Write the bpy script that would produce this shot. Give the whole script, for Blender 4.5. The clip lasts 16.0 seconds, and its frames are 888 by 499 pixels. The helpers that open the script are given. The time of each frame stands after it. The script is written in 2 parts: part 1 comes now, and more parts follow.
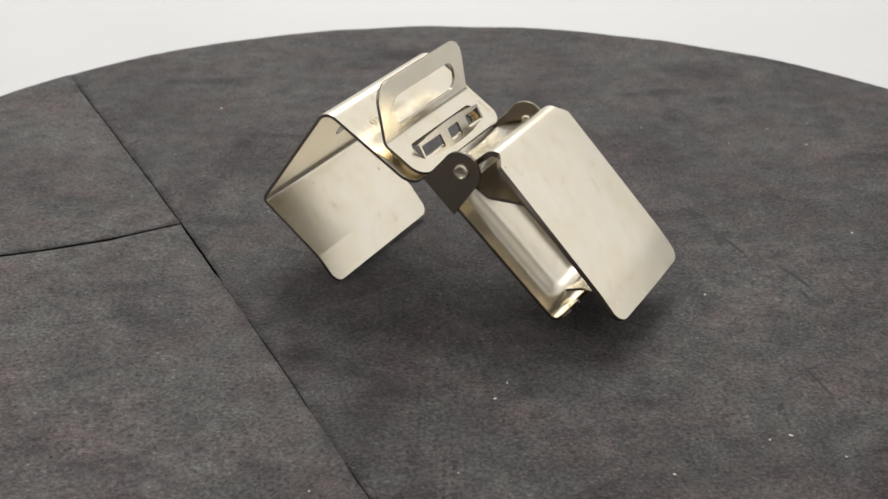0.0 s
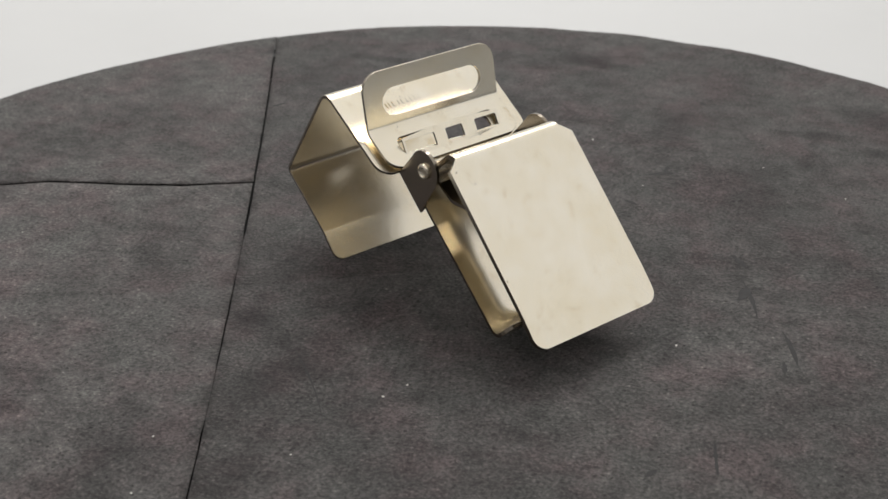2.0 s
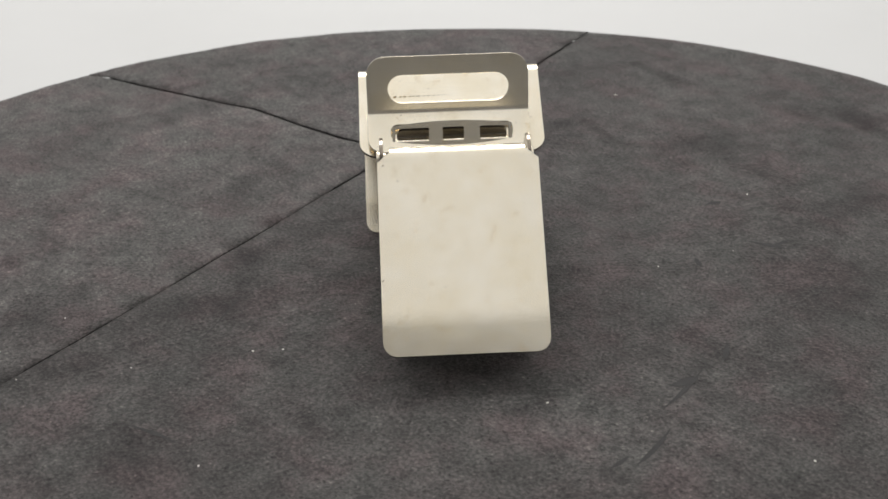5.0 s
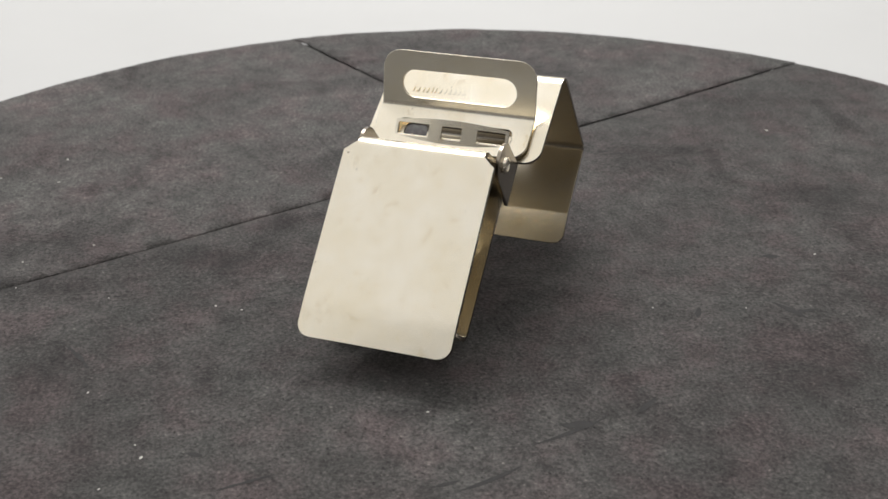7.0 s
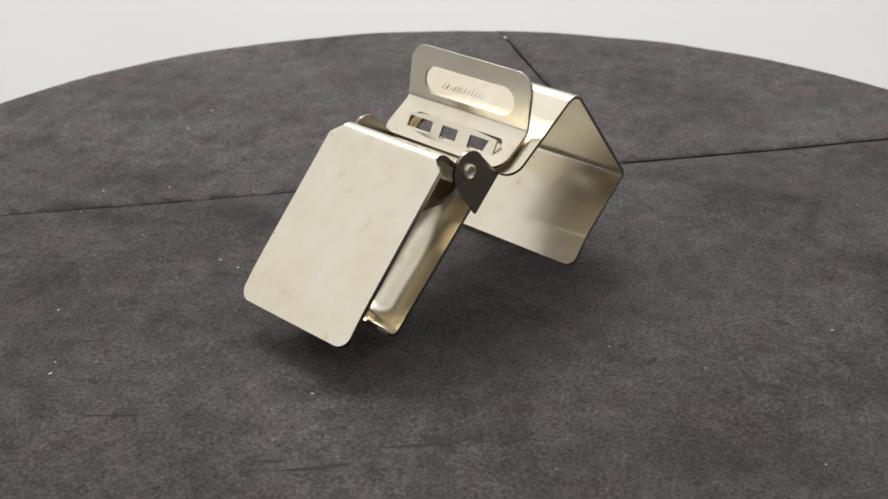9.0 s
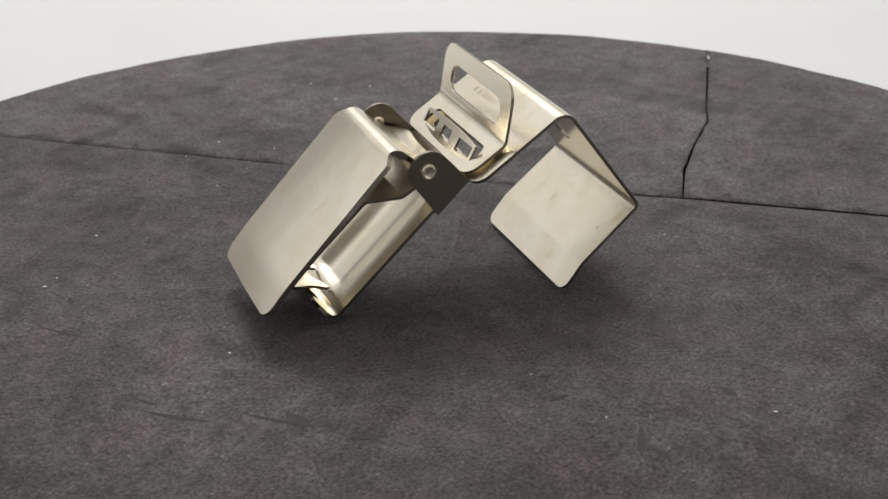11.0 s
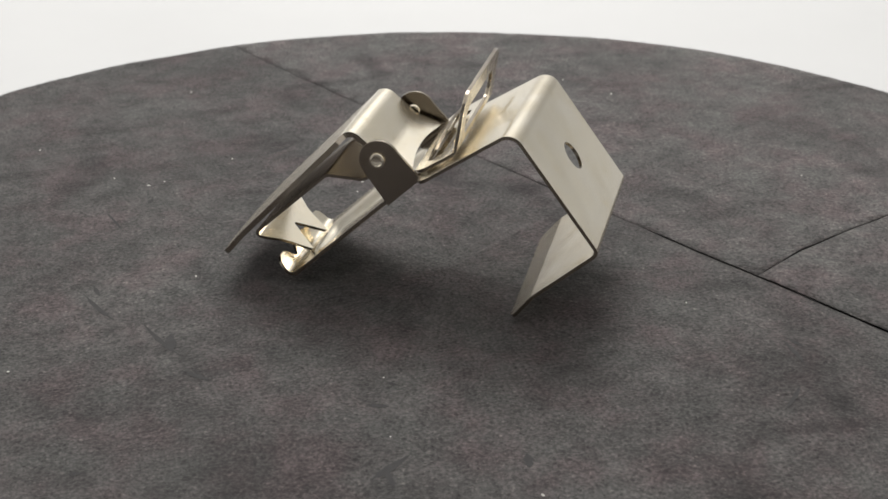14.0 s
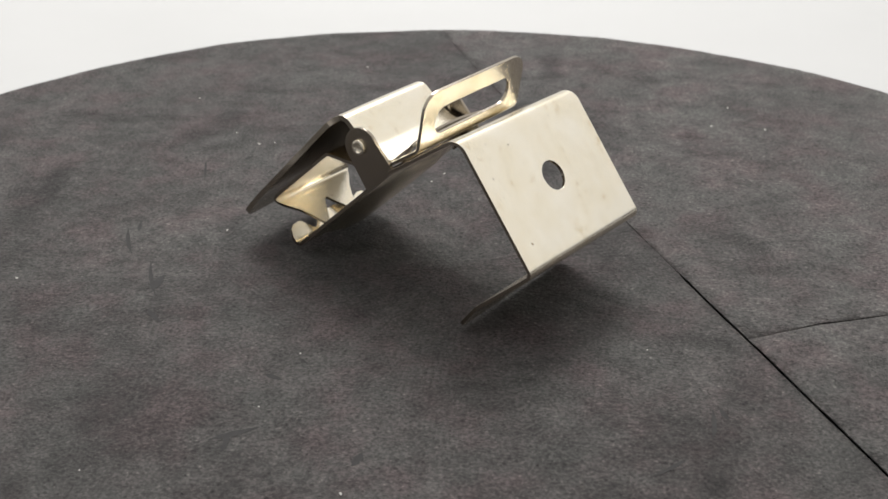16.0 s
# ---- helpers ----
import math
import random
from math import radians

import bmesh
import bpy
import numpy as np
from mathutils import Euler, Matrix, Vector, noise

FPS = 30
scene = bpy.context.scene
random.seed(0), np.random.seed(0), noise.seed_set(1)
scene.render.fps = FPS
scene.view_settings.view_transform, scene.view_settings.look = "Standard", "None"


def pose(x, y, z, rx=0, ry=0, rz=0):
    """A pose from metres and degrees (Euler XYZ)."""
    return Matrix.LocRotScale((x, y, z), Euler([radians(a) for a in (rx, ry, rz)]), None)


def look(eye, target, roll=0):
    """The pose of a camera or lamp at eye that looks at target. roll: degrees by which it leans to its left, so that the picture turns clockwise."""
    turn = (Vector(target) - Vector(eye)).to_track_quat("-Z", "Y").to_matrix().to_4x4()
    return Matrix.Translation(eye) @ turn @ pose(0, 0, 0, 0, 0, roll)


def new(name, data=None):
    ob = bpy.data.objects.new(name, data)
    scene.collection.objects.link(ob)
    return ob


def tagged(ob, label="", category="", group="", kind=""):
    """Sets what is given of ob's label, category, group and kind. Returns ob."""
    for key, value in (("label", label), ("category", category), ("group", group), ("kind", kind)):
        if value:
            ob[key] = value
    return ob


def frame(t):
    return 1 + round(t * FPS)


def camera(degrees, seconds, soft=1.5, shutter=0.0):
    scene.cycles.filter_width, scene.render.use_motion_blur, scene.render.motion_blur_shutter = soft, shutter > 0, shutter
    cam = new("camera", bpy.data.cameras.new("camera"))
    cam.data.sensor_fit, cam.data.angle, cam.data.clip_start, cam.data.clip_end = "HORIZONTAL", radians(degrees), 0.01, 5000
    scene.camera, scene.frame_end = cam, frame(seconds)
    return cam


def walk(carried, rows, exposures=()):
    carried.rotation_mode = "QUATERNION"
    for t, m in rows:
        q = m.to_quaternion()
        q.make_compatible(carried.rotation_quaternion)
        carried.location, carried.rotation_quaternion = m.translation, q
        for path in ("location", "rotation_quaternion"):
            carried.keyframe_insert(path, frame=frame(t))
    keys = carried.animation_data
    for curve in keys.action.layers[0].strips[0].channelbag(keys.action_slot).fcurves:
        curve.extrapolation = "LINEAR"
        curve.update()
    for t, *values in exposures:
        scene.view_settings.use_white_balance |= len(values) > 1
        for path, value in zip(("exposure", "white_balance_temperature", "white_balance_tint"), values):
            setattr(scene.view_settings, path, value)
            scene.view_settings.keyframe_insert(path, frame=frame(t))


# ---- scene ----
from mathutils.geometry import delaunay_2d_cdt

cam = camera(37.4, 16.0)
# the phone focuses on the clip; the far rim is a little soft
cam.data.dof.use_dof, cam.data.dof.focus_distance, cam.data.dof.aperture_fstop = True, 0.195, 60.0
EYE = pose(0.0, -0.19, 0.1014, 90 - 27.44, 0, 0.263) @ pose(0, 0, 0, 0, 0, -0.42)
# exposure wanders a little, as the phone's does
BASE = -0.48
walk(cam, [(0.0, EYE), (16.0, EYE)], [(t, BASE + e) for t, e in ((0.0, 0.0), (2.0, -0.15), (3.5, -0.15), (6.5, -0.04), (9.0, -0.12), (12.5, 0.05), (16.0, 0.11))])

# turn of the table, degrees clockwise from above, second by second
TURN = [0.0, 11.68, 23.36, 35.05, 46.73, 58.38, 70.0, 81.55, 93.17, 105.0,
        116.86, 128.74, 140.63, 152.5, 164.32, 176.17, 188.04]

# ---- light ----
world = bpy.data.worlds.new("world")
scene.world = world
world.use_nodes = True
world.node_tree.nodes["Background"].inputs["Color"].default_value = (1, 0.985, 0.96, 1)
# soft white light, a little stronger from above than from the horizon
wn, wl = world.node_tree.nodes, world.node_tree.links
where, split, lift = wn.new("ShaderNodeTexCoord"), wn.new("ShaderNodeSeparateXYZ"), wn.new("ShaderNodeMapRange")
lift.inputs["From Min"].default_value, lift.inputs["From Max"].default_value = 0.04, 0.29
lift.inputs["To Min"].default_value, lift.inputs["To Max"].default_value = 0.10, 1.22
wl.new(where.outputs["Generated"], split.inputs["Vector"])
wl.new(split.outputs["Z"], lift.inputs["Value"])
wl.new(lift.outputs["Result"], wn["Background"].inputs["Strength"])

lamp = bpy.data.lights.new("ceiling_panel", "AREA")
lamp.shape, lamp.size, lamp.size_y, lamp.energy, lamp.color = "RECTANGLE", 0.75, 0.75, 23.5, (1.0, 0.985, 0.96)
lamp_ob = new("ceiling_panel", lamp)
lamp_ob.matrix_world = look((-0.08, 0.88, 1.20), (0, 0, 0))


# ---- materials ----
def material(name):
    m = bpy.data.materials.new(name)
    m.use_nodes = True
    return m, m.node_tree.nodes, m.node_tree.links, m.node_tree.nodes["Principled BSDF"]


def noise_node(n, l, scale, detail=4.0, rough=0.6, stretch=(1, 1, 1)):
    co = n.new("ShaderNodeTexCoord")
    mp = n.new("ShaderNodeMapping")
    mp.inputs["Scale"].default_value = stretch
    tx = n.new("ShaderNodeTexNoise")
    tx.inputs["Scale"].default_value, tx.inputs["Detail"].default_value, tx.inputs["Roughness"].default_value = scale, detail, rough
    l.new(co.outputs["Object"], mp.inputs["Vector"])
    l.new(mp.outputs["Vector"], tx.inputs["Vector"])
    return tx


def ramp(n, l, source, stops):
    r = n.new("ShaderNodeValToRGB")
    while len(r.color_ramp.elements) < len(stops):
        r.color_ramp.elements.new(0.5)
    for e, (pos, col) in zip(r.color_ramp.elements, stops):
        e.position, e.color = pos, (*col, 1)
    l.new(source, r.inputs["Fac"])
    return r


def mix(n, l, mode, fac, a, b):
    x = n.new("ShaderNodeMix")
    x.data_type, x.blend_type = "RGBA", mode
    if isinstance(fac, float):
        x.inputs[0].default_value = fac
    else:
        l.new(fac, x.inputs[0])
    for sock, v in ((x.inputs[6], a), (x.inputs[7], b)):
        if isinstance(v, tuple):
            sock.default_value = (*v, 1)
        else:
            l.new(v, sock)
    return x.outputs[2]


def bump(n, l, bsdf, layers):
    last = None
    for height, strength, dist in layers:
        b = n.new("ShaderNodeBump")
        b.inputs["Strength"].default_value, b.inputs["Distance"].default_value = strength, dist
        l.new(height, b.inputs["Height"])
        if last:
            l.new(last.outputs["Normal"], b.inputs["Normal"])
        last = b
    l.new(last.outputs["Normal"], bsdf.inputs["Normal"])


def nickel(name="nickel", base=(0.89, 0.83, 0.71), rough=(0.225, 0.265)):
    m, n, l, b = material(name)
    wave = noise_node(n, l, 48, 2)
    blot = noise_node(n, l, 170, 4, 0.6)
    fine = noise_node(n, l, 2600, 3)
    wear = noise_node(n, l, 520, 6, 0.75)
    tint = ramp(n, l, blot.outputs["Fac"], [(0.3, tuple(c * k for c, k in zip(base, (0.95, 0.925, 0.86)))), (0.68, base)])
    # clustered pits and brown stains in the plating
    patch = ramp(n, l, noise_node(n, l, 120, 2).outputs["Fac"], [(0.48, (0, 0, 0)), (0.66, (1, 1, 1))])
    pits = ramp(n, l, noise_node(n, l, 1500, 1).outputs["Fac"], [(0.22, (0.5, 0.42, 0.33)), (0.27, (1, 1, 1))])
    lone = ramp(n, l, noise_node(n, l, 800, 1).outputs["Fac"], [(0.165, (0.5, 0.43, 0.35)), (0.20, (1, 1, 1))])
    stain = ramp(n, l, noise_node(n, l, 330, 5, 0.7).outputs["Fac"], [(0.25, (0.90, 0.85, 0.76)), (0.42, (1, 1, 1))])
    pitted = mix(n, l, "MULTIPLY", patch.outputs["Color"], tint.outputs["Color"], pits.outputs["Color"])
    pitted = mix(n, l, "MULTIPLY", 1.0, pitted, lone.outputs["Color"])
    l.new(mix(n, l, "MULTIPLY", 1.0, pitted, stain.outputs["Color"]), b.inputs["Base Color"])
    b.inputs["Metallic"].default_value = 1.0
    rr = n.new("ShaderNodeMapRange")
    rr.inputs["From Min"].default_value, rr.inputs["From Max"].default_value = 0.3, 0.7
    rr.inputs["To Min"].default_value, rr.inputs["To Max"].default_value = rough
    l.new(wear.outputs["Fac"], rr.inputs["Value"])
    l.new(rr.outputs["Result"], b.inputs["Roughness"])
    bump(n, l, b, [(wave.outputs["Fac"], 0.25, 0.0008), (blot.outputs["Fac"], 0.06, 0.0003), (fine.outputs["Fac"], 0.02, 0.00002)])
    return m


def paper(name, tone):
    m, n, l, b = material(name)
    cloud = noise_node(n, l, 30, 6, 0.65)
    mottle = noise_node(n, l, 210, 5, 0.7)
    grain = noise_node(n, l, 1750, 4, 0.75)
    fibre = noise_node(n, l, 3200, 2, 0.8)
    c1 = ramp(n, l, cloud.outputs["Fac"], [(p, tuple(tone * v for v in c)) for p, c in ((0.28, (0.040, 0.0375, 0.0373)), (0.5, (0.066, 0.0624, 0.0617)), (0.74, (0.088, 0.0838, 0.0827)))])
    c2 = ramp(n, l, grain.outputs["Fac"], [(0.30, (0.44, 0.44, 0.45)), (0.5, (1.0, 1.0, 1.0)), (0.70, (1.75, 1.73, 1.70))])
    c3 = ramp(n, l, mottle.outputs["Fac"], [(0.32, (0.70, 0.695, 0.70)), (0.66, (1.22, 1.22, 1.21))])
    c4 = ramp(n, l, fibre.outputs["Fac"], [(0.64, (1, 1, 1)), (0.78, (2.9, 2.8, 2.7))])
    hue = ramp(n, l, noise_node(n, l, 75, 3).outputs["Fac"], [(0.36, (1.10, 0.965, 0.985)), (0.5, (1.015, 1, 0.995)), (0.64, (0.975, 1.01, 0.99))])
    pit = ramp(n, l, noise_node(n, l, 1700, 1, 0.5).outputs["Fac"], [(0.24, (0.35, 0.35, 0.35)), (0.31, (1, 1, 1))])
    col = c1.outputs["Color"]
    for c in (c2, c3, c4, hue, pit):
        col = mix(n, l, "MULTIPLY", 1.0, col, c.outputs["Color"])
    # pale fibre ends and dark pores as small dots
    for scale, size, dot, where in ((700, 0.10, (1.9, 1.87, 1.82), 0.0), (620, 0.13, (0.45, 0.45, 0.45), 3.7)):
        co, mp, vo = n.new("ShaderNodeTexCoord"), n.new("ShaderNodeMapping"), n.new("ShaderNodeTexVoronoi")
        mp.inputs["Location"].default_value = (where, where, where)
        vo.inputs["Scale"].default_value = scale
        l.new(co.outputs["Object"], mp.inputs["Vector"])
        l.new(mp.outputs["Vector"], vo.inputs["Vector"])
        k = ramp(n, l, vo.outputs["Distance"], [(size, dot), (size + 0.1, (1, 1, 1))])
        col = mix(n, l, "MULTIPLY", 0.6, col, k.outputs["Color"])
    # dark rubbed streaks in two directions
    for scale, stretch, lo in ((60, (1.0, 0.35, 1), 0.29), (80, (0.35, 1.0, 1), 0.28), (35, (0.8, 1.0, 1), 0.265)):
        st = noise_node(n, l, scale, 2, 0.45, stretch)
        k = ramp(n, l, st.outputs["Fac"], [(lo, (0.58, 0.57, 0.58)), (lo + 0.11, (1, 1, 1))])
        col = mix(n, l, "MULTIPLY", 1.0, col, k.outputs["Color"])
    l.new(col, b.inputs["Base Color"])
    b.inputs["Roughness"].default_value = 0.7
    b.inputs["Specular IOR Level"].default_value = 0.16
    bump(n, l, b, [(cloud.outputs["Fac"], 0.35, 0.003), (mottle.outputs["Fac"], 0.6, 0.0008), (grain.outputs["Fac"], 0.9, 0.0003)])
    return m


def matte(name, colour, rough=0.8, vary=0.06, scale=6):
    m, n, l, b = material(name)
    t = noise_node(n, l, scale, 5)
    r = ramp(n, l, t.outputs["Fac"], [(0.3, tuple(c * (1 - vary) for c in colour)), (0.7, colour)])
    l.new(r.outputs["Color"], b.inputs["Base Color"])
    b.inputs["Roughness"].default_value = rough
    bump(n, l, b, [(noise_node(n, l, 400, 3).outputs["Fac"], 0.1, 0.0003)])
    return m


NICKEL = nickel()
# same nickel, darkened in colour where it mirrors dark paper and shadow
SHADED = nickel("shaded_nickel", (0.35, 0.31, 0.265), (0.20, 0.25))
# three offcuts of one paper, the small ones a little more faded
PAPER, PAPER_UPPER, PAPER_LOWER = paper("black_paper", 1.06), paper("grey_black_paper", 1.22), paper("faded_black_paper", 1.38)
WHITE = matte("white_card", (0.565, 0.565, 0.562))
PLASTIC = matte("black_plastic", (0.03, 0.03, 0.03), 0.5)
GREY = matte("grey_card", (0.20, 0.195, 0.19))
SCUFF = matte("rubbed_paper", (0.036, 0.034, 0.034), 0.85, 0.35, 900)
DUST = matte("pale_dust", (0.6, 0.58, 0.54))


# ---- tools ----
def part(name, bm, mat, parent=None, label="", smooth=40):
    me = bpy.data.meshes.new(name)
    bm.to_mesh(me)
    bm.free()
    me.materials.append(mat)
    me.polygons.foreach_set("use_smooth", [True] * len(me.polygons))
    me.set_sharp_from_angle(angle=radians(smooth))
    ob = new(name, me)
    ob.parent = parent
    return tagged(ob, label)


def arc(cx, cy, r, a0, a1, n=8):
    return [(cx + r * math.cos(radians(a0 + (a1 - a0) * i / n)), cy + r * math.sin(radians(a0 + (a1 - a0) * i / n))) for i in range(n + 1)]


def rrect(x0, x1, y0, y1, r00, r10, r11, r01, n=8):
    """A rectangle with four corner radii, anticlockwise from (x0, y0)."""
    return (arc(x0 + r00, y0 + r00, r00, 180, 270, n) + arc(x1 - r10, y0 + r10, r10, 270, 360, n)
            + arc(x1 - r11, y1 - r11, r11, 0, 90, n) + arc(x0 + r01, y1 - r01, r01, 90, 180, n))


class Bend:
    """A bent strip's middle line in its side view, in millimetres, with rounded bends."""

    def __init__(self, points, radii, n=9):
        pts = [Vector(p) for p in points]
        line = [pts[0]]
        self.cuts = []
        for a, b, c, r in zip(pts, pts[1:], pts[2:], radii):
            u, v = (a - b).normalized(), (c - b).normalized()
            half = u.angle(v) / 2
            d = r / math.tan(half)
            mid = b + (u + v).normalized() * (r / math.sin(half))
            p0, p1 = b + u * d - mid, b + v * d - mid
            turn = p0.angle_signed(p1)
            for i in range(n + 1):
                an = -turn * i / n
                line.append(mid + Vector((p0.x * math.cos(an) - p0.y * math.sin(an), p0.x * math.sin(an) + p0.y * math.cos(an))))
        line.append(pts[-1])
        self.line, self.at = line, [0.0]
        for a, b in zip(line, line[1:]):
            self.at.append(self.at[-1] + (b - a).length)
        # a cut just outside each bend keeps the flats flat when shaded
        lead = [u for k in range(len(radii)) for u in (self.at[1 + k * (n + 1)] - 0.3, self.at[(k + 1) * (n + 1)] + 0.3)]
        self.cuts = self.at[1:-1] + lead
        self.length = self.at[-1]

    def place(self, u):
        i = 0
        while i < len(self.at) - 2 and u > self.at[i + 1]:
            i += 1
        a, b = self.line[i], self.line[i + 1]
        k = (u - self.at[i]) / max(self.at[i + 1] - self.at[i], 1e-9)
        p = a + (b - a) * k
        # the normal, blended over neighbouring pieces
        d = (b - a).normalized()
        return p, Vector((-d.y, d.x))


def inside(x, y, loop):
    hit = False
    for i in range(len(loop)):
        (x0, y0), (x1, y1) = loop[i - 1], loop[i]
        if (y0 > y) != (y1 > y) and x < x0 + (y - y0) * (x1 - x0) / (y1 - y0):
            hit = not hit
    return hit


def flat_fill(bm, loops):
    """Fills an outline with holes (even-odd) with triangles."""
    pts, edges, clean = [], [], []
    for loop in loops:
        c = [p for i, p in enumerate(loop) if (Vector(p) - Vector(loop[i - 1])).length > 1e-3]
        n0 = len(pts)
        pts += [Vector(p) for p in c]
        edges += [(n0 + i, n0 + (i + 1) % len(c)) for i in range(len(c))]
        clean.append(c)
    vs, _, fs = delaunay_2d_cdt(pts, edges, [], 0, 1e-5)[:3]
    verts = [bm.verts.new((v.x, v.y, 0)) for v in vs]
    for f in fs:
        m = sum((vs[i] for i in f), Vector((0, 0))) / len(f)
        if sum(inside(m.x, m.y, c) for c in clean) % 2:
            bm.faces.new([verts[i] for i in f])
    bmesh.ops.recalc_face_normals(bm, faces=bm.faces)
    if sum(f.normal.z for f in bm.faces) < 0:
        bmesh.ops.reverse_faces(bm, faces=bm.faces)
    bmesh.ops.delete(bm, geom=[v for v in bm.verts if not v.link_faces], context="VERTS")


def cut(bm, x=(), y=()):
    for axis, values in ((0, x), (1, y)):
        for v in values:
            co, no = [0, 0, 0], [0, 0, 0]
            co[axis], no[axis] = v, 1
            bmesh.ops.bisect_plane(bm, geom=bm.verts[:] + bm.edges[:] + bm.faces[:], dist=1e-5, plane_co=co, plane_no=no)


def sheet(name, loops, bend, mat, parent, thick=0.6, label="", ycuts=(), xcuts=(), lift=None, bevel=0.08, even=True, face=None, warp=None):
    """Sheet metal: a flat outline with holes (u along the strip, w across, mm), laid along a bend."""
    bm = bmesh.new()
    flat_fill(bm, loops)
    cut(bm, list(bend.cuts) + list(xcuts), ycuts)
    for v in bm.verts:
        u, w = v.co.x, v.co.y
        p, no = bend.place(u)
        p = p + no * (lift(u, w) if lift else 0.0)
        if warp:
            p = p + Vector(warp(u, w))
        v.co = Vector((p.x, w, p.y)) / 1000
    bmesh.ops.recalc_face_normals(bm, faces=bm.faces)
    if face and sum(f.normal.dot(Vector(face)) * f.calc_area() for f in bm.faces) < 0:
        bmesh.ops.reverse_faces(bm, faces=bm.faces)
    ob = part(name, bm, mat, parent, label)
    ob.data.materials.append(SHADED)                  # shade colour for the cut edges, and for the inside where a face is named
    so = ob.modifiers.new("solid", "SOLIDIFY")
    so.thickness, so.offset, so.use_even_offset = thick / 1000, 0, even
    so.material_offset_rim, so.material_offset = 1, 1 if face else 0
    be = ob.modifiers.new("edge", "BEVEL")
    be.width, be.segments, be.limit_method, be.angle_limit = bevel / 1000, 3, "ANGLE", radians(60)
    be.harden_normals = True
    return ob


def lathe(bm, rings, mat=None, n=28):
    """A body of revolution about z: rings of (radius, height) in metres."""
    m = mat or Matrix()
    rows = []
    for r, z in rings:
        rows.append([bm.verts.new(m @ Vector((r * math.cos(2 * math.pi * i / n), r * math.sin(2 * math.pi * i / n), z))) for i in range(n)])
    for a, b in zip(rows, rows[1:]):
        for i in range(n):
            bm.faces.new((a[i - 1], a[i], b[i], b[i - 1]))
    bm.faces.new(list(reversed(rows[0])))
    bm.faces.new(rows[-1])
    bmesh.ops.recalc_face_normals(bm, faces=bm.faces)


def box(bm, lo, hi):
    vs = bmesh.ops.create_cube(bm, size=1.0)["verts"]
    for v in vs:
        v.co = Vector([lo[i] + (v.co[i] + 0.5) * (hi[i] - lo[i]) for i in range(3)])
    return vs


# ---- the white surround ----
TABLE_Z = -0.0458
def surround():
    # table sheet that sweeps up into the backdrop
    bm = bmesh.new()
    line = [(-0.79, TABLE_Z), (0.2, TABLE_Z), (0.75, TABLE_Z)] + [(0.75 + 0.25 * math.sin(radians(a)), TABLE_Z + 0.25 - 0.25 * math.cos(radians(a))) for a in range(9, 82, 9)] + [(1.02, TABLE_Z + 0.32), (1.03, TABLE_Z + 0.62)]
    rows = [[bm.verts.new((x, y, z)) for x in (-1.1, 1.1)] for y, z in line]
    for p, q in zip(rows, rows[1:]):
        bm.faces.new((p[0], p[1], q[1], q[0]))
    bmesh.ops.recalc_face_normals(bm, faces=bm.faces)
    ob = tagged(part("ground", bm, WHITE), "white card sheet under the turntable, sweeping up behind it", "backdrop", kind="structure")
    so = ob.modifiers.new("solid", "SOLIDIFY")
    so.thickness, so.offset = 0.004, -1
    # added grey card, out of view: gives the nickel something dark to mirror
    bm = bmesh.new()
    box(bm, (-1.1, -0.83, TABLE_Z), (1.1, -0.8, 0.95))
    tagged(part("dark_card_south", bm, GREY), "unseen grey card added behind the camera to darken reflections in the metal", "wall", kind="structure")
surround()

# ---- the turntable ----
# the long seam bows a little: points on it by their run along it
SEAM_N, SEAM_D = Vector((0.8997, 0.4365)), Vector((-0.4365, 0.8997))


def on_seam(run):
    return SEAM_N * (-0.0349 - 0.138 * run * run) + SEAM_D * run


JOINT = on_seam(0.0356)
CROSS = [JOINT, Vector((-0.0583, 0.0106)), Vector((-0.0690, 0.0066)), Vector((-0.0828, 0.0022)), Vector((-0.0918, -0.0030)), Vector((-0.1220, -0.0190)), Vector((-0.142, -0.029))]
RIM = 0.1267


def ground_height(x, y):
    h = 0.00035 * noise.noise(Vector((x * 22, y * 22, 0.3))) + 0.00012 * noise.noise(Vector((x * 70, y * 70, 4.0)))
    return h


def wobble(p, seed, amount):
    return noise.noise(Vector((p.x * 260, p.y * 260, seed))) * amount


def subdivided(a, b, step):
    n = max(1, int((b - a).length / step))
    return [a + (b - a) * (i / n) for i in range(n)]


def rim_radius(d):
    # hand-cut with scissors: not quite round
    a = math.atan2(d.y, d.x)
    r = RIM + 0.00145 * math.cos(a) + 0.00133 * math.sin(a) + 0.00023 * math.cos(2 * a) - 0.00114 * math.sin(2 * a)
    r += 0.0004 * math.cos(3 * a) - 0.00065 * math.sin(3 * a) + 0.00036 * math.sin(4 * a)
    return r + 0.0005 * noise.noise(Vector((d.x * 9, d.y * 9, 1.0))) + 0.00022 * noise.noise(Vector((d.x * 60, d.y * 60, 2.0))) + 0.00012 * noise.noise(Vector((d.x * 300, d.y * 300, 5.0)))


def rim_points(a0, a1):
    n = int(abs(a1 - a0) / 0.5)
    out = []
    for i in range(n + 1):
        a = radians(a0 + (a1 - a0) * i / n)
        d = Vector((math.cos(a), math.sin(a)))
        out.append(d * rim_radius(d))
    return out


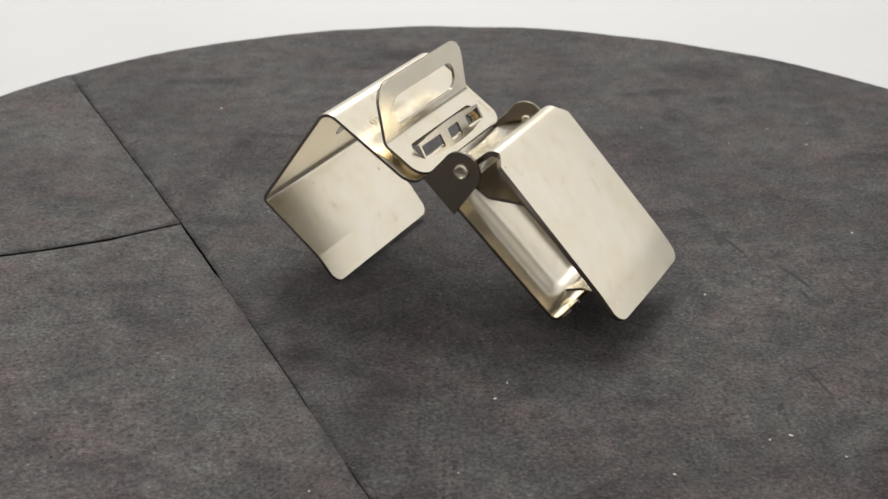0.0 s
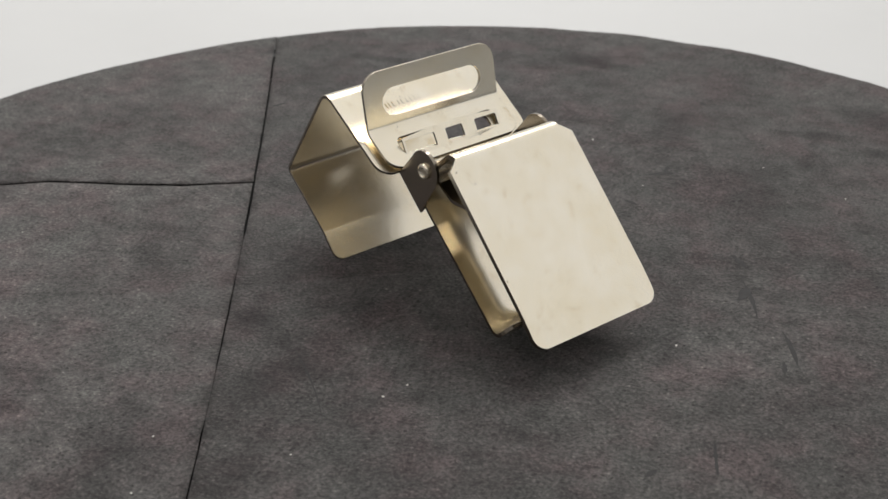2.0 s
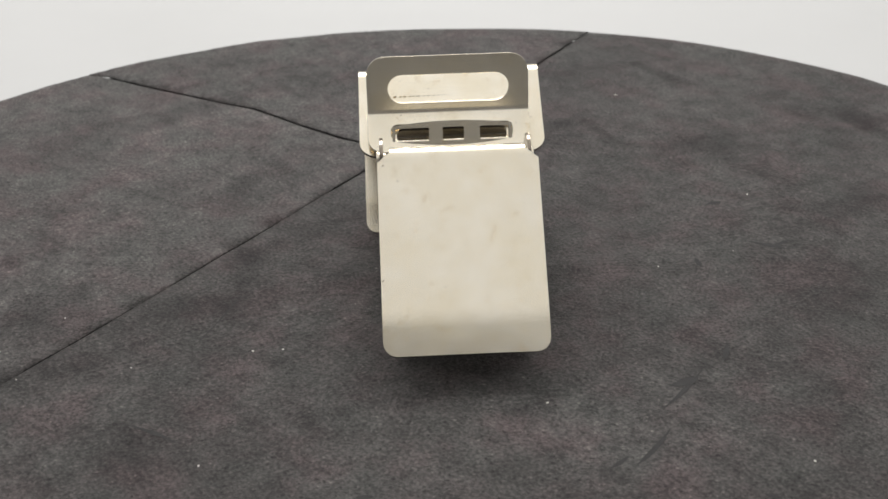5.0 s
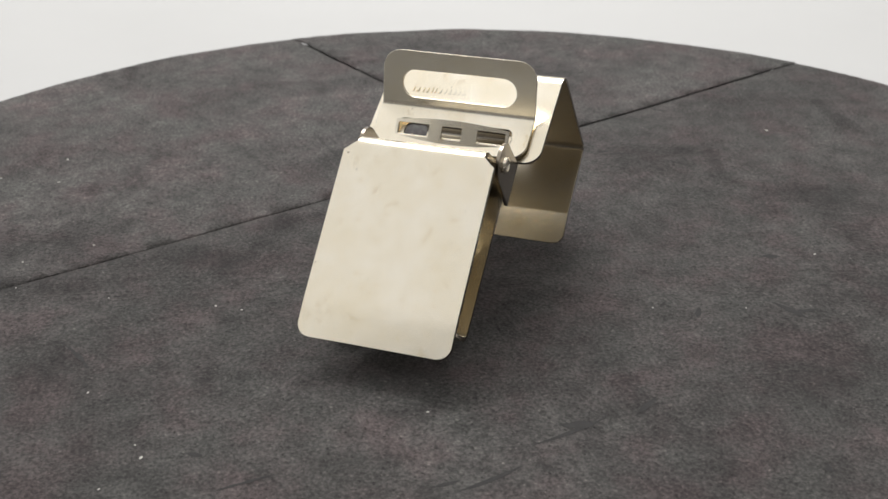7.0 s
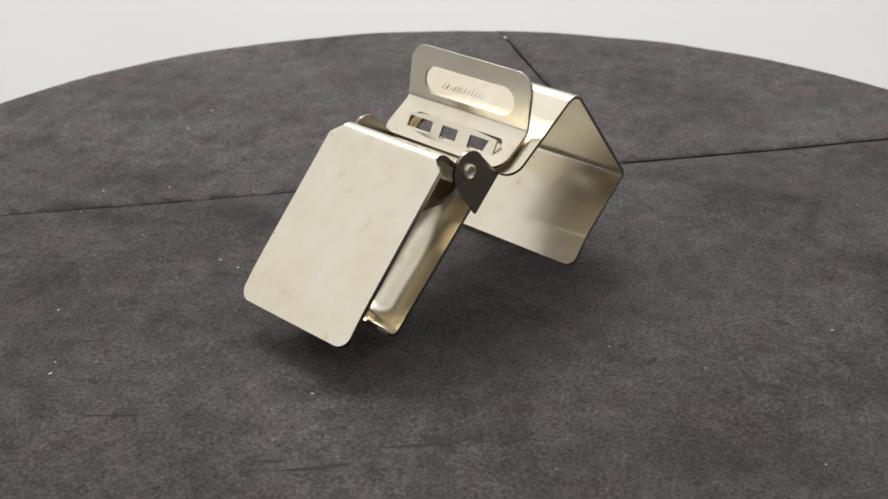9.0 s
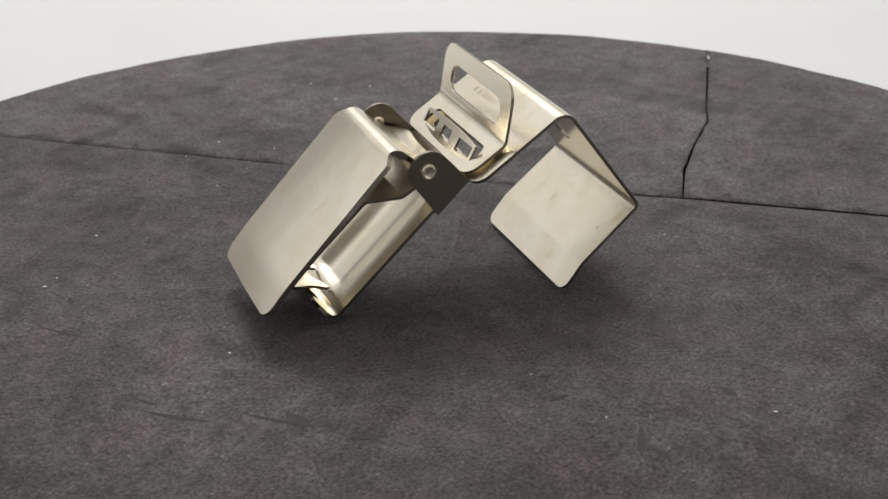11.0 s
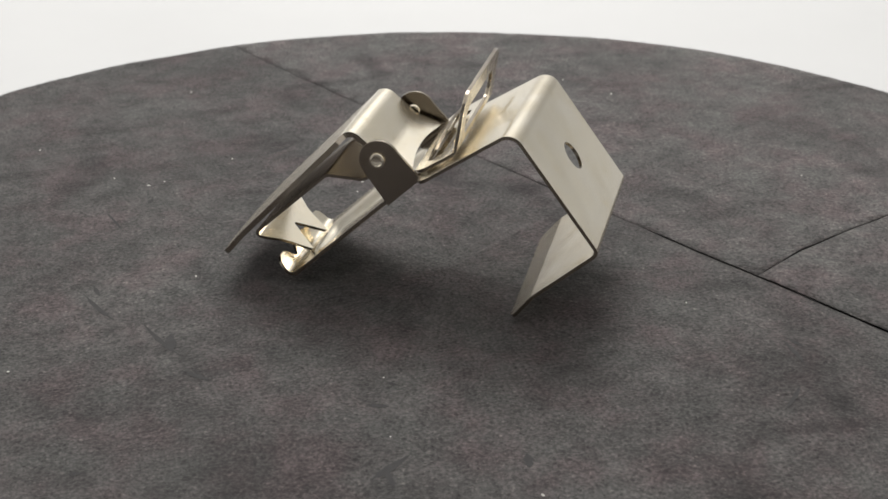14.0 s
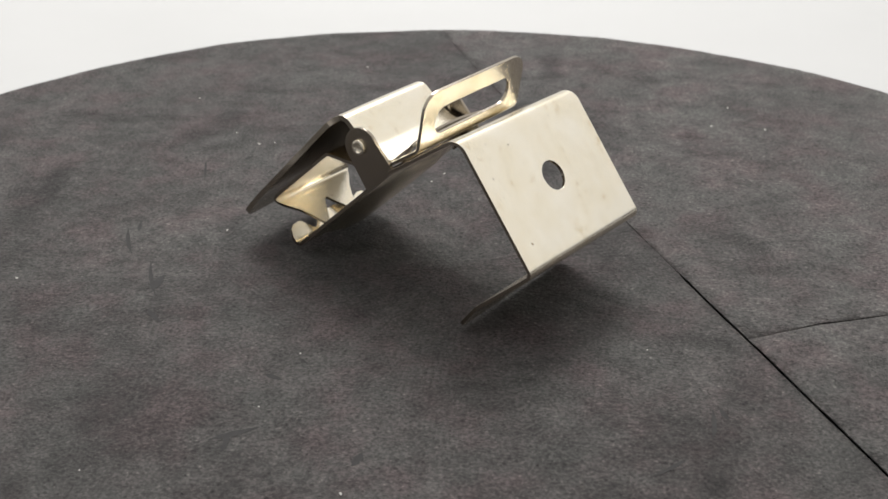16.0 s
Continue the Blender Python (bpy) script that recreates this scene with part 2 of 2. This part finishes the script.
def turntable():
    thing = tagged(new("turntable"), "round turntable covered with black textured paper in three pieces", "turntable")
    bm = bmesh.new()
    lathe(bm, [(0.116, -0.0445), (0.1195, -0.0425), (0.1214, -0.012), (0.1226, -0.003), (0.1218, -0.0007), (0.1160, -0.0007), (0.1160, -0.0060)], n=160)
    part("disc", bm, PLASTIC, thing, "black plastic turntable body", 30)
    side = -SEAM_N                                  # away from the big piece

    def crossing(origin, way):
        b = origin.dot(way)
        return -b + math.sqrt(b * b - origin.length_squared + RIM * RIM)

    def run_out(run, step):
        while on_seam(run).length < rim_radius(on_seam(run).normalized()):
            run += step
        return run
    run_a, run_b = run_out(0.09, 0.0002), run_out(-0.09, -0.0002)
    pa, pb = on_seam(run_a), on_seam(run_b)
    ang = lambda p: math.degrees(math.atan2(p.y, p.x))
    pa, pb = pa.normalized() * rim_radius(pa.normalized()), pb.normalized() * rim_radius(pb.normalized())
    aa, ab = ang(pa), ang(pb)
    k = next(i for i, p in enumerate(CROSS) if p.length > RIM)
    q0, q1 = CROSS[k - 1], CROSS[k]
    w = (q1 - q0).normalized()
    pc = q0 + w * crossing(q0, w)
    pc = pc.normalized() * rim_radius(pc.normalized())
    ac = ang(pc) % 360
    gap = 0.0001

    def seam(points, seed, off, wide=1.0):
        # the cut closes up near the rim
        return [p + off * (gap * wide + wobble(p, seed, 0.0001)) * (-0.6 if p.length > RIM - 0.006 else 1.0) for p in points]

    def gape(p):
        far = (p - JOINT).length                    # open near the joint, shut beyond it, open again further out
        return 2.2 if far < 0.020 else 1.1 if 0.037 < far < 0.062 or 0.079 < far < 0.094 else 0.35
    line_aj = [on_seam(run_a + (0.0356 - run_a) * i / 28) for i in range(28)]
    line_jb = [on_seam(0.0356 + (run_b - 0.0356) * i / 48) for i in range(49)]
    cross = []
    for a, b in zip(CROSS[:k - 1], CROSS[1:k]):
        cross += subdivided(a, b, 0.003)
    cross += subdivided(q0, pc, 0.003)
    up = Vector((0.35, 0.94))
    # big sheet: rim from pb anticlockwise to pa, then back along the seam
    big = rim_points(ab, aa if aa > ab else aa + 360)[1:-1] + seam(line_aj, 3.0, -side, 1.7) + [q for p in line_jb for q in seam([p], 3.0, -side, gape(p))]
    # upper piece: rim from pa to pc, then along the cross seam to the joint, and up the long seam
    upper = rim_points(aa, ac)[1:-1] + seam([pc] + list(reversed(cross[1:])), 5.0, up * 4) + [JOINT + side * gap + up * gap] + list(reversed(seam(line_aj, 7.0, side, 1.7)))
    lower = rim_points(ac, ab % 360)[1:-1] + [q for p in reversed(line_jb[1:]) for q in seam([p], 7.0, side, gape(p))] + [JOINT + side * gap - up * gap] + seam(cross[1:] + [pc], 6.0, -up * 2.5)
    for loop, lift, stock in ((big, 0.0, PAPER), (upper, 0.0002, PAPER_UPPER), (lower, 0.00005, PAPER_LOWER)):
        bm = bmesh.new()
        flat_fill(bm, [[(p.x * 1000, p.y * 1000) for p in loop]])
        grid = [i * 5.0 for i in range(-25, 26)]
        cut(bm, grid, grid)
        for v in bm.verts:
            x, y = v.co.x / 1000, v.co.y / 1000
            v.co = Vector((x, y, ground_height(x, y) + lift))
        ob = part("paper_sheet", bm, stock, thing, "black sueded paper with scuffs and pale fibres")
        so = ob.modifiers.new("solid", "SOLIDIFY")
        so.thickness, so.offset = 0.00016, -1
    rnd = random.Random(4)
    spots = [(28.4, -55.5), (42.1, -48.2), (-13.2, -69.9), (40.4, -9.1), (5.2, 60.8), (20.4, 43.4), (-48.7, -78.5), (32.3, -95.0)]
    spots += [(rnd.uniform(-85, 85), rnd.uniform(-85, 85)) for _ in range(20)]
    bm = bmesh.new()
    for x, y in spots:
        x, y, size = x / 1000, y / 1000, rnd.uniform(0.0001, 0.00022)
        m = Matrix.LocRotScale((x, y, ground_height(x, y) + 0.00012), Euler((0, 0, rnd.uniform(0, 6))), (size * rnd.uniform(0.8, 2.2), size, size * 0.6))
        bmesh.ops.create_icosphere(bm, subdivisions=1, radius=1.0, matrix=m)
    tagged(part("lint", bm, DUST, thing, "pale lint specks on the paper"), kind="stuff")
    marks = [(22.6, 50.2), (33.2, 17.9), (-18.9, -48.8), (16.3, 31.8), (18.9, 36.4), (-20.1, -90.5), (55.8, -7.1), (71.0, 2.2), (-69.4, -37.4),
             (-62.2, 56.2), (-43.3, 38.3), (45.7, -39.4), (60, 40), (-20, 75), (20, 90), (70, -50)]
    bm = bmesh.new()
    rubs = [(x, y, rnd.uniform(0, 6.3), rnd.uniform(1.5, 4.5), rnd.uniform(0.25, 0.6)) for x, y in marks]
    # the longer nicks and scrapes: start, end and width in millimetres
    for x0, y0, x1, y1, wide in ((19, 48, 25, 52, 0.7), (22, -56, 14, -59, 0.4), (-44, -59, -44, -52, 0.7), (-58, -42, -56, -44, 0.9), (45, 15, 51, 4, 0.4),
                                 (46, 8, 47, 13, 1.0), (45, 19, 42, 23, 0.5), (58, -8, 55, 2, 0.4), (-25, -56, -16, -49, 0.25), (-15, -54, -12, -50, 0.2),
                                 (1, -46, -11, -29, 0.15), (-26, -54, -20, -47, 0.3), (-41, 43, -42, 36, 0.4), (-33, 52, -38, 48, 0.4), (5, 55, 4, 52, 0.7), (-17, -92, -26, -95, 0.5), (51, -30, 53, -38, 0.3)):
        rubs.append((x0, y0, math.atan2(y1 - y0, x1 - x0), math.hypot(x1 - x0, y1 - y0), wide))
    for x, y, a, length, wide in rubs:
        bend, n = rnd.uniform(-40, 40), 7 if length < 5 else 14
        length, wide, px, py, rows = length / 1000, wide / 1000, x / 1000, y / 1000, []
        for i in range(n + 1):
            k = wide * math.sin(math.pi * (i + 0.15) / (n + 0.3)) * rnd.uniform(0.6, 1.1)
            rows.append([bm.verts.new((px + q * k * -math.sin(a), py + q * k * math.cos(a), ground_height(px, py) + 0.00004)) for q in (-1, 1)])
            px, py, a = px + length / n * math.cos(a), py + length / n * math.sin(a), a + bend * min(length, 0.004) / n * 2
        for p, q in zip(rows, rows[1:]):
            bm.faces.new((p[0], q[0], q[1], p[1]))
    bmesh.ops.recalc_face_normals(bm, faces=bm.faces)
    tagged(part("scuff", bm, SCUFF, thing, "dark scuff marks and nicks rubbed into the paper"), kind="stuff")
    return thing


TABLE = turntable()

# ---- the clip ----
W0 = 0.9                 # middle of the clip across, mm


def metal_clip():
    thing = tagged(new("suspender_clip"), "nickel-plated steel suspender clip with hinged flap, standing on black paper", "metal clip")
    # hook strip: top plate, back wall with a hole, lip
    b = Bend([(1.6, 20.1), (-13.1, 29.6), (-26.2, 11.9), (-16.4, 3.7), (-13.1, -0.45)], [2.2, 1.0, 1.1])
    half = 14.5
    hole = arc(b.at[10] + 8.6, W0 - 0.3, 2.35, 0, 360, 24)[:-1]
    slot = rrect(2.4, 5.0, W0 - 8.6, W0 + 8.6, .9, .9, .9, .9, 4)
    elbow = b.at[16]

    def twist(u, w):
        f = min(1.0, 0.2 + u / 12) if u < elbow else max(0.0, (b.length - u) / (b.length - elbow))
        return (0.022 * f * (w - W0), 0.016 * f * (w - W0))
    hook = sheet("hook", [rrect(0, b.length, W0 - half, W0 + half, 2.6, 1.8, 1.8, 2.6), hole, slot], b, NICKEL, thing, 0.55, "bent hook strip with a round hole", [W0 - 7, W0, W0 + 7], warp=twist)
    # worn stamped marks on the top plate, plain bars
    bm = bmesh.new()
    rnd = random.Random(8)
    w = -8.8
    while w < 3.0:
        long = rnd.uniform(0.5, 1.1)
        p, no = b.place(11.3)
        q, _ = b.place(12.4)
        base = p - no * 0.275
        along = (q - p).normalized()
        for v in box(bm, (0, w, 0), (1.0, w + long * 0.5, 0.009)):
            at = base + along * v.co.x - no * v.co.z
            v.co = Vector((at.x, v.co.y, at.y)) / 1000
        w += long
    bmesh.ops.recalc_face_normals(bm, faces=bm.faces)
    part("stamp", bm, NICKEL, hook, "worn stamped marking")
    # jaw plate with flanges, trough and turned-up lip
    b = Bend([(1.8, 20.4), (23.35, 0.4), (25.85, 3.2)], [1.3])
    jl = b.length
    lobe = [(jl - 4.5, 10.3), (jl - 2.2, 10.2), (jl - 0.8, 9.7), (jl - 0.1, 8.8), (jl, 7.6), (jl - 0.3, 6.7), (jl - 1.9, 5.4), (jl - 2.3, 4.7), (jl - 1.7, 4.0), (jl - 0.5, 2.8), (jl - 0.2, 1.6)]
    out = [(0, W0 - 10.4)] + [(u, W0 - w) for u, w in lobe] + [(u, W0 + w) for u, w in reversed(lobe)] + [(0, W0 + 10.4)]

    def ease(x):
        x = min(1.0, max(0.0, x))
        return x * x * (3 - 2 * x)

    def tray(u, w):
        a = abs(w - W0)
        return -1.35 * ease((8.3 - a) / 6.5) * ease((u - 2.5) / 2.5) * ease((jl - 5.2 - u) / 2.2)
    ys = [W0 + s * y for s in (-1, 1) for y in (1.0, 1.8, 2.5, 3.2, 3.9, 4.6, 5.3, 6.0, 6.8, 7.6, 8.3, 9.5)]
    jaw = sheet("jaw_plate", [out], b, NICKEL, thing, 0.55, "lower jaw plate with a toothed lip", ys, [2.5, 3.1, 3.75, 4.4, 5.0, jl - 9, jl - 7.4, jl - 6.9, jl - 6.3, jl - 5.8, jl - 5.2], tray, 0.08, False)
    # strap tab with window and slot
    b = Bend([(2.4, 20.95), (-3.9, 25.0), (-5.35, 34.0)], [1.7])
    tl = b.length
    t_out = rrect(0, tl, W0 - 13.1, W0 + 12.3, 2.6, 3.0, 3.0, 2.6)
    win = rrect(tl - 7.4, tl - 3.0, W0 - 9.8, W0 + 9.2, 2.2, 2.2, 2.2, 2.2)
    slot = rrect(2.2, 5.2, W0 - 9.5, W0 + 9.5, 1.1, 1.1, 1.1, 1.1)
    tab = sheet("strap_tab", [t_out, win, slot], b, NICKEL, thing, 0.55, "upright strap tab with a long window")
    bb = Bend([(1.4, 20.9), (0.4, 22.7), (-0.75, 24.75)], [0.6])
    cl = bb.length
    holes = [rrect(cl - 3.1, cl - 1.0, W0 + a, W0 + c, .2, .2, .2, .2, 2) for a, c in ((-8.9, -3.6), (-1.5, 1.8), (4.3, 8.8))]
    sheet("comb", [[(0, W0 - 9.3)] + [(cl - 0.6 * (k / 6) ** 2, W0 + 9.3 * k / 6) for k in range(-6, 7)] + [(0, W0 + 9.3)]] + holes, bb, NICKEL, tab, 0.4, "raised strip with three square holes", [W0 + k for k in range(-8, 9, 2)], lift=lambda u, w: -0.45 * (1 - ((w - W0) / 9.3) ** 2), bevel=0.08)
    # hinge ears
    for sgn, nm in ((-1, "L"), (1, "R")):
        bm = bmesh.new()
        dn = Vector((20.9, -19.05)).normalized()
        foot0, foot1 = Vector((1.5, 20.0)), Vector((6.7, 15.1))
        c = Vector((7.9, 22.4))
        loop = [foot0, foot1] + [c + 3.2 * Vector((math.cos(radians(a)), math.sin(radians(a)))) for a in range(-40, 151, 10)]
        flat_fill(bm, [[(p.x, p.y) for p in loop]])
        w = W0 + sgn * 11.05
        for v in bm.verts:
            v.co = Vector((v.co.x, w, v.co.y)) / 1000
        # reflected shade of the paper is put into the ear's colour
        ear = part("hinge_ear", bm, SHADED, thing, "rounded nickel hinge ear, coloured dark for the shaded paper it mirrors")
        so = ear.modifiers.new("solid", "SOLIDIFY")
        so.thickness, so.offset = 0.00055, 0
        be = ear.modifiers.new("edge", "BEVEL")
        be.width, be.segments, be.limit_method, be.angle_limit, be.harden_normals = 0.00012, 2, "ANGLE", radians(60), True
        bm = bmesh.new()
        turn = Matrix.Translation(Vector((8.15, w + sgn * 0.2, 22.5)) / 1000) @ Matrix.Rotation(radians(-90 * sgn), 4, "X")
        lathe(bm, [(0.00125, 0), (0.00125, 0.0004), (0.00115, 0.00055), (0.00085, 0.00062), (0.0007, 0.0005), (0.0004, 0.00042)], turn, 24)
        inner = Matrix.Translation(Vector((8.15, w - sgn * 0.2, 22.5)) / 1000) @ Matrix.Rotation(radians(90 * sgn), 4, "X")
        lathe(bm, [(0.0010, 0), (0.0010, 0.0004), (0.0008, 0.0006), (0.0003, 0.0006)], inner, 20)
        part("rivet", bm, NICKEL, ear, "bright peened rivet head")
    # lever: flap, rolled top and tail
    b = Bend([(34.4, 3.85), (30.9, 8.0), (12.9, 26.4), (7.7, 21.9), (3.5, 20.5)], [40.0, 1.9, 4.0])
    ll, fl = b.length, b.at[11]
    h0, h1, WF = 11.75, 9.9, W0 + 0.12
    out = (arc(2.1, WF - h0 + 2.1, 2.1, 180, 270, 9) + [(fl - 0.6, WF - h0), (fl + 0.9, WF - h1), (ll - 0.5, WF - h1), (ll, WF - h1 + 0.6), (ll, WF - h1 + 1.4)]
           + [(ll - 1.0 * (1 - (k / 4) ** 2), WF + k / 4 * (h1 - 1.4)) for k in range(-3, 4)]
           + [(ll, WF + h1 - 1.4), (ll, WF + h1 - 0.6), (ll - 0.5, WF + h1), (fl + 0.9, WF + h1), (fl - 0.6, WF + h0)] + arc(2.1, WF + h0 - 2.1, 2.1, 90, 180, 9))

    # naming a face paints shade into the flap's inner side
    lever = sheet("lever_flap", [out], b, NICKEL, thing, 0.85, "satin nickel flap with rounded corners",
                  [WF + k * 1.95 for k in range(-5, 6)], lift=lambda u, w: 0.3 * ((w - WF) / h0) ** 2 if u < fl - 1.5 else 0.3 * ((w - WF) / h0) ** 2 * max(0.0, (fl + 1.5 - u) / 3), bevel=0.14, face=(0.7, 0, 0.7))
    # inner leaf with the upper teeth
    b = Bend([(8.2, 19.7), (11.4, 17.9), (17.2, 18.2), (29.7, 6.9), (22.0, 2.3)], [1.2, 1.0, 0.9])
    il = b.length
    right = [(il, 3.45), (il - 0.1, 3.8), (il - 1.6, 4.6), (il - 3.2, 5.3), (il - 5.0, 6.4), (il - 6.8, 8.1), (il - 8.5, 9.2), (il - 11, 9.2), (0, 8.8)]
    out = [(u, W0 + w) for u, w in right] + [(u, W0 - w) for u, w in reversed(right)] + [(il - 4.9, W0 - 0.25), (il - 4.9, W0 + 0.25)]
    sheet("spring_leaf", [out], b, NICKEL, lever, 0.5, "spring leaf ending in pointed teeth", bevel=0.08, even=False)
    return thing


CLIP = metal_clip()
REST = pose(0, 0, 0.0002, 0, 0, -29.0) @ pose(0, 0, 0, 0.9, 0, 0)


def motions():
    walk(TABLE, [(float(t), pose(0, 0, -0.0008, 0, 0, -a)) for t, a in enumerate(TURN)])
    walk(CLIP, [(float(t), pose(0, 0, 0, 0, 0, -a) @ REST) for t, a in enumerate(TURN)])


motions()
